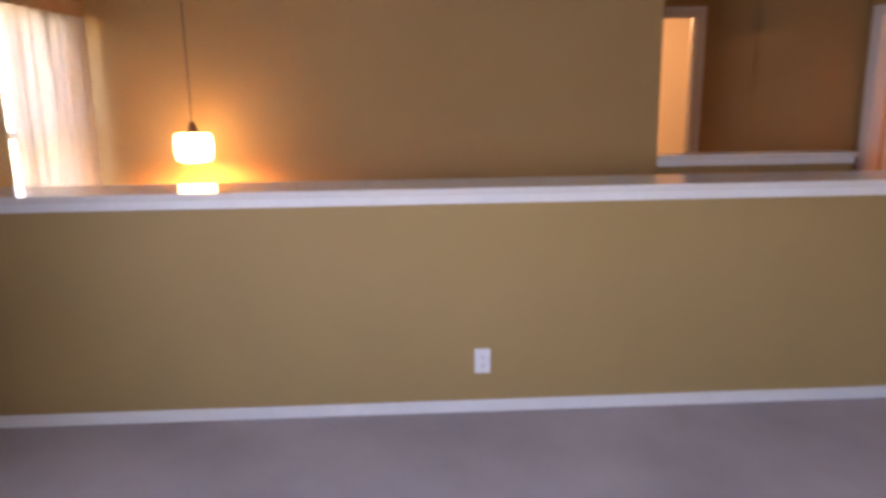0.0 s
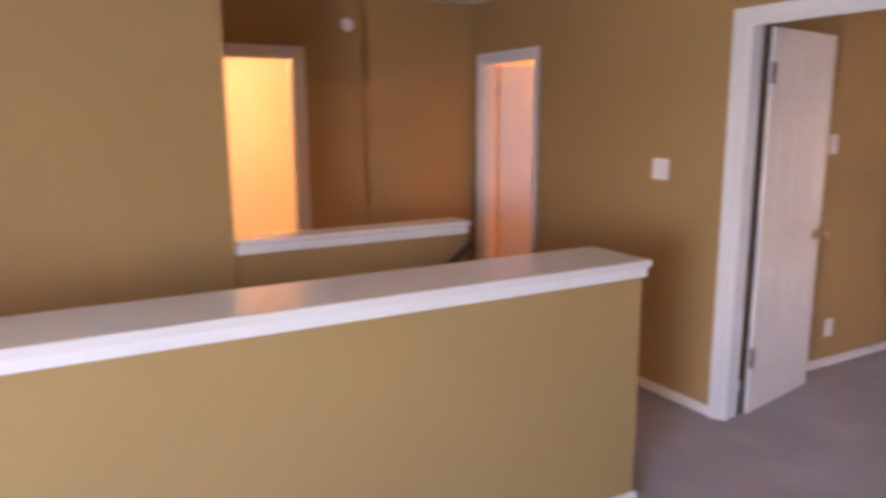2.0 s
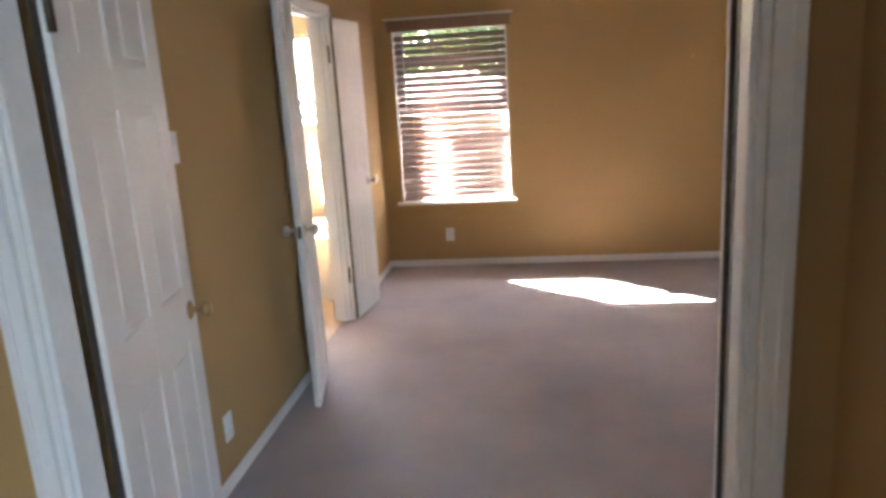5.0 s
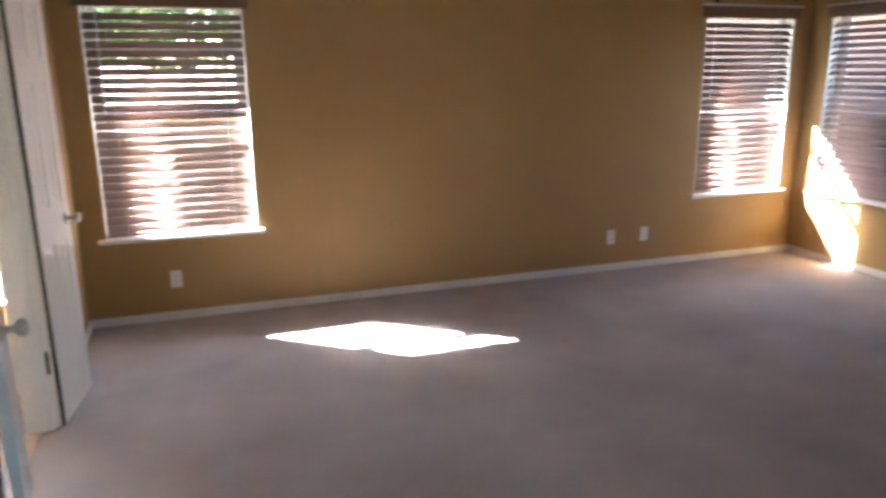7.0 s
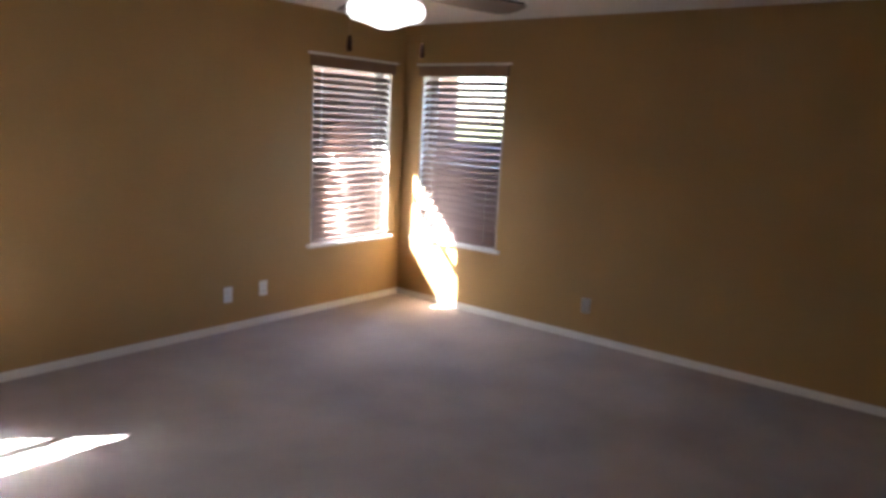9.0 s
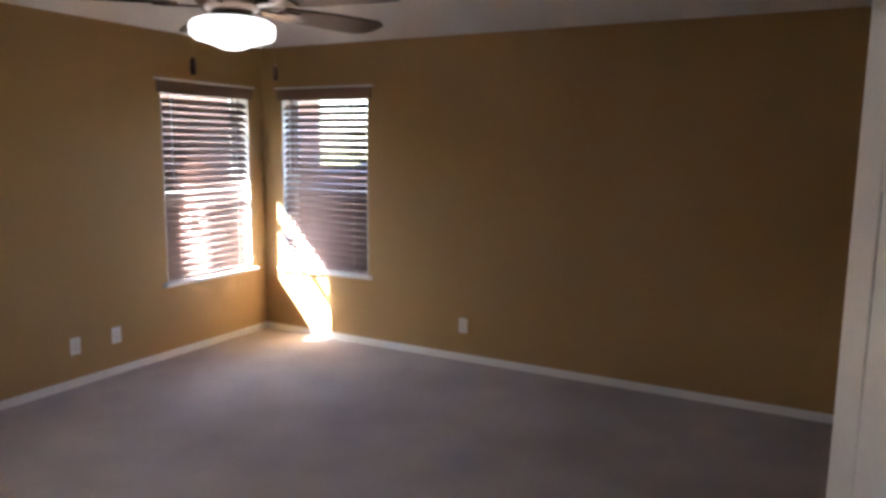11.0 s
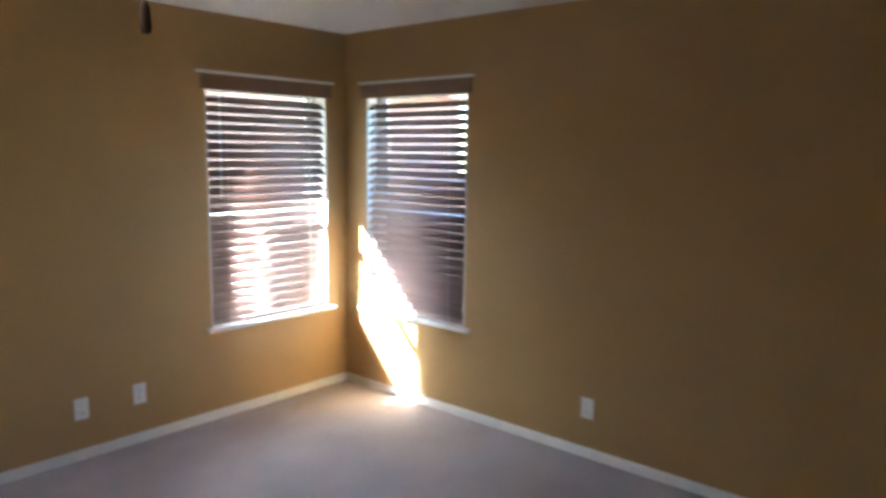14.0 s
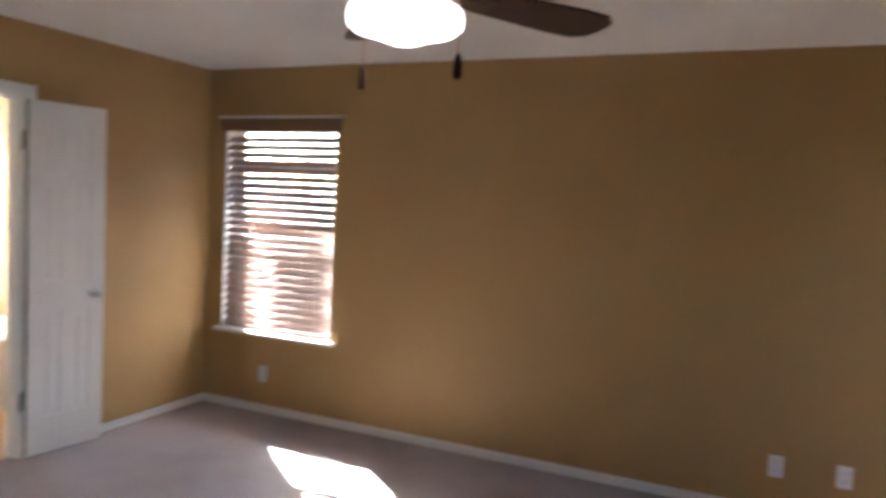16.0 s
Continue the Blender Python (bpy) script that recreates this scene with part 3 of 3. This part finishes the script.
# ---- ceiling fan ----
fan = thing("ceiling_fan", pose(2.90, 2.305, H), "dark bronze ceiling fan with walnut blades and lit glass globe", "ceiling fan")
part("canopy", lathe([(0.0, 0.0), (0.075, 0.0), (0.075, -0.02), (0.06, -0.06), (0.025, -0.075), (0.0, -0.075)]), BRONZE, fan)
part("downrod", lathe([(0.013, -0.06), (0.013, -0.22)], 12), BRONZE, fan)
part("motor_housing", lathe([(0.0, -0.2), (0.05, -0.205), (0.11, -0.23), (0.125, -0.26), (0.125, -0.32), (0.1, -0.345), (0.06, -0.36), (0.0, -0.36)]), BRONZE, fan)
part("switch_housing", lathe([(0.06, -0.355), (0.062, -0.362), (0.085, -0.37), (0.085, -0.38), (0.0, -0.38)]), BRONZE, fan)
part("light_globe", lathe([(0.078, -0.375), (0.125, -0.378), (0.142, -0.388), (0.147, -0.405), (0.146, -0.428), (0.13, -0.443), (0.092, -0.453), (0.058, -0.465), (0.03, -0.475), (0.0, -0.479)], 36), GLOBE, fan, "lit white frosted glass globe")
for k in range(5):
    a = radians(57 + 72 * k)
    turn = Matrix.Rotation(a, 4, "Z") @ Matrix.Translation((0, 0, -0.325)) @ Matrix.Rotation(radians(-9), 4, "X")
    bm = bmesh.new()
    outline = [(0.19, -0.055), (0.25, -0.066), (0.52, -0.086), (0.62, -0.084), (0.66, -0.055), (0.668, 0.0), (0.66, 0.055), (0.62, 0.084), (0.52, 0.086), (0.25, 0.066), (0.19, 0.055)]
    lo = [bm.verts.new(turn @ Vector((x, y, -0.004))) for x, y in outline]
    hi = [bm.verts.new(turn @ Vector((x, y, 0.004))) for x, y in outline]
    bm.faces.new(hi)
    bm.faces.new(list(reversed(lo)))
    for i in range(len(lo)):
        j = (i + 1) % len(lo)
        bm.faces.new((lo[i], lo[j], hi[j], hi[i]))
    bl = part("blade", bm, BLADE, fan, "dark walnut fan blade")
    br = box(0.10, 0.24, -0.018, 0.018, -0.012, -0.005, 0.002)
    bx(br, 0.2, 0.26, -0.04, 0.04, -0.0105, -0.0045, 0.002)
    bmesh.ops.transform(br, matrix=turn, verts=br.verts[:])
    part("blade_bracket", br, BRONZE, bl)
for dx, dy, z in ((0.168, -0.043, 1.87), (-0.145, 0.043, 1.865)):
    ch = part("pull_chain", tube([(dx * 0.55, dy * 0.55, -0.38), (dx * 0.97, dy * 0.97, -0.384), (dx, dy, -0.40), (dx, dy, z + 0.06 - H)], 0.0015, 5), BRASS, fan, "thin brass pull chain")
    part("fob", lathe([(0.0, z - H + 0.06), (0.005, z - H + 0.058), (0.009, z - H + 0.045), (0.011, z - H + 0.01), (0.008, z - H), (0.0, z - H)], 12, at=(dx, dy, 0)), FOB, ch, "dark wooden pull fob")

# ---- pendant lamp in the stairwell ----
pend = thing("pendant_lamp", pose(-0.4, -5.0, H), "lit cream drum pendant lamp hanging on a cord", "pendant lamp")
part("ceiling_cup", lathe([(0.0, 0.0), (0.06, 0.0), (0.055, -0.02), (0.0, -0.03)]), BRONZE, pend)
part("cord", tube([(0, 0, -0.02), (0, 0, -1.17)], 0.004, 6), BRONZE, pend, "thin dark cord")
part("finial", lathe([(0.0, -1.135), (0.012, -1.145), (0.022, -1.165), (0.03, -1.19), (0.05, -1.205), (0.0, -1.205)], 16), BRONZE, pend)
part("shade", lathe([(0.05, -1.206), (0.088, -1.209), (0.100, -1.222), (0.104, -1.25), (0.104, -1.318), (0.094, -1.352), (0.07, -1.364)], 32), SHADE, pend, "glowing cream shade")
part("shade_band", lathe([(0.1045, -1.317), (0.1065, -1.321), (0.1045, -1.327), (0.103, -1.321), (0.1045, -1.317)], 32), BRONZE, pend, "thin dark band")

# ---- handrail on the stair side of the second half wall ----
rail = thing("handrail", pose(0, 0, 0), "dark wooden stair handrail going down", "handrail")
pts = [(C2X + 0.06, -1.06 - 0.1 * i, 0.93 - 0.075 * i) for i in range(0, 26)]
part("rail", tube([(C2X - 0.03, -1.03, 0.9), (C2X + 0.02, -1.03, 0.92)] + pts, 0.022, 10), WOOD, rail)
for i in (2, 12, 22):
    p = pts[i]
    part("bracket", tube([(C2X - 0.034, p[1], p[2] - 0.08), (C2X + 0.03, p[1], p[2] - 0.07), (C2X + 0.06, p[1], p[2] - 0.018)], 0.006, 6), BRONZE, rail)

# ---- bathroom ----
tub = thing("bathtub", pose(-0.95, 4.2, 0), "white built-in bathtub below the bathroom window", "bathtub")
tb = bmesh.new()
bx(tb, -0.83, 0.83, -0.40, -0.33, 0.006, 0.5, 0.012)
bx(tb, -0.83, 0.83, 0.33, 0.46, 0.006, 0.5, 0.012)
bx(tb, -0.83, -0.70, -0.33, 0.33, 0.006, 0.5, 0.012)
bx(tb, 0.70, 0.83, -0.33, 0.33, 0.006, 0.5, 0.012)
bx(tb, -0.72, 0.72, -0.34, 0.34, 0.006, 0.12)
part("tub_shell", tb, ENAMEL, tub)
roll = thing("rolled_towel", pose(-0.42, 4.58, 0.5), "rolled beige towel standing on the tub edge", "towel")
part("roll", lathe([(0.0, 0.0), (0.075, 0.0), (0.08, 0.02), (0.08, 0.26), (0.07, 0.28), (0.0, 0.27)], 20), ROLL, roll)

# ---- outside ----
gr = bmesh.new()
bx(gr, -600, 600, -600, 600, BZ - 0.4, BZ - 0.2)
solid("ground", gr, GRASS, "dry lawn round the houses", "ground")


def house(m, w, d, eaves, ridge, label):
    ob = thing("house", m, label, "house", "neighbouring houses")
    part("wall", box(-w / 2, w / 2, -d / 2, d / 2, 0, eaves), SIDING, ob, "pale brick wall")
    bm = bmesh.new()
    o = 0.45
    v = [bm.verts.new(c) for c in ((-w / 2 - o, -d / 2 - o, eaves - 0.15), (w / 2 + o, -d / 2 - o, eaves - 0.15), (w / 2 + o, d / 2 + o, eaves - 0.15), (-w / 2 - o, d / 2 + o, eaves - 0.15), (-w / 2 + d / 2, 0, ridge), (w / 2 - d / 2, 0, ridge))]
    for f in ((0, 1, 5, 4), (1, 2, 5), (2, 3, 4, 5), (3, 0, 4), (3, 2, 1, 0)):
        bm.faces.new([v[i] for i in f])
    part("roof", bm, SHINGLE, ob, "brown shingle hip roof")
    for x in (-w / 4, w / 4):
        wd = part("window", box(x - 0.5, x + 0.5, -d / 2 - 0.03, -d / 2 + 0.02, 1.0, 2.2), VINYL, ob)
        part("pane", box(x - 0.44, x + 0.44, -d / 2 - 0.036, -d / 2 - 0.031, 1.06, 2.14), DARKPANE, wd, "dark window glass")
    return ob


GZ = BZ - 0.2
house(pose(-4.6, 15.0, GZ), 17, 9, 4.1, 4.75, "tall pale brick neighbouring house with brown shingle roof")
house(pose(17.0, 3.0, GZ, 0, 0, -90), 17, 9, 3.95, 4.55, "tall pale brick neighbouring house with brown shingle roof")
house(pose(9.2, 14.5, GZ), 8, 9, 5.7, 7.9, "two-storey pale brick neighbouring house with brown shingle roof")


def tree(m, height, spread, seed, label):
    rnd = random.Random(seed)
    ob = thing("tree", m, label, "tree", "trees outside")
    bm = tube([(0, 0, 0), (0.05, 0.02, height * 0.3), (-0.03, 0.05, height * 0.62)], 0.16, 8)
    tips = []
    for k in range(9):
        a, z = k * 2.4, height * (0.35 + 0.03 * k)
        tip = (math.cos(a) * spread * rnd.uniform(0.5, 0.8), math.sin(a) * spread * rnd.uniform(0.5, 0.8), z + height * rnd.uniform(0.2, 0.4))
        tube([(0, 0, z), (tip[0] * 0.5, tip[1] * 0.5, (z + tip[2]) / 2 - 0.1), tip], 0.05, 6, bm)
        tips.append(tip)
    part("trunk", bm, BARK, ob)
    verts, faces = [], []
    for i in range(9000):
        t = Vector(tips[rnd.randrange(len(tips))]) + Vector((rnd.gauss(0, 1), rnd.gauss(0, 1), rnd.gauss(0, 0.8))) * spread * 0.3
        q = Euler((rnd.uniform(0, 6.3), rnd.uniform(0, 6.3), rnd.uniform(0, 6.3)))
        s = rnd.uniform(0.08, 0.18)
        b = len(verts)
        for c in ((-s, 0, 0), (0, -s * 0.5, 0.01), (s, 0, 0), (0, s * 0.5, 0.01)):
            p = Vector(c)
            p.rotate(q)
            verts.append(tuple(t + p))
        faces.append((b, b + 1, b + 2, b + 3))
    me = bpy.data.meshes.new("crown")
    me.from_pydata(verts, [], faces)
    me.materials.append(LEAFMAT)
    part("crown", me, None, ob, "loose green leafy crown")
    return ob


tree(pose(-1.2, 24.0, GZ), 8.5, 2.6, 3, "broad green tree behind the neighbouring house")
tree(pose(9.0, 25.0, GZ), 8.0, 2.4, 5, "broad green tree behind the neighbouring house")
tree(pose(3.6, 23.0, GZ), 9.0, 2.8, 11, "broad green tree behind the neighbouring house")
tree(pose(13.5, 24.0, GZ), 9.0, 2.8, 12, "broad green tree behind the neighbouring house")
tree(pose(26.0, 4.0, GZ), 9.0, 2.8, 13, "broad green tree behind the neighbouring house")
tree(pose(25.0, 9.5, GZ), 8.5, 2.6, 8, "broad green tree behind the neighbouring house")
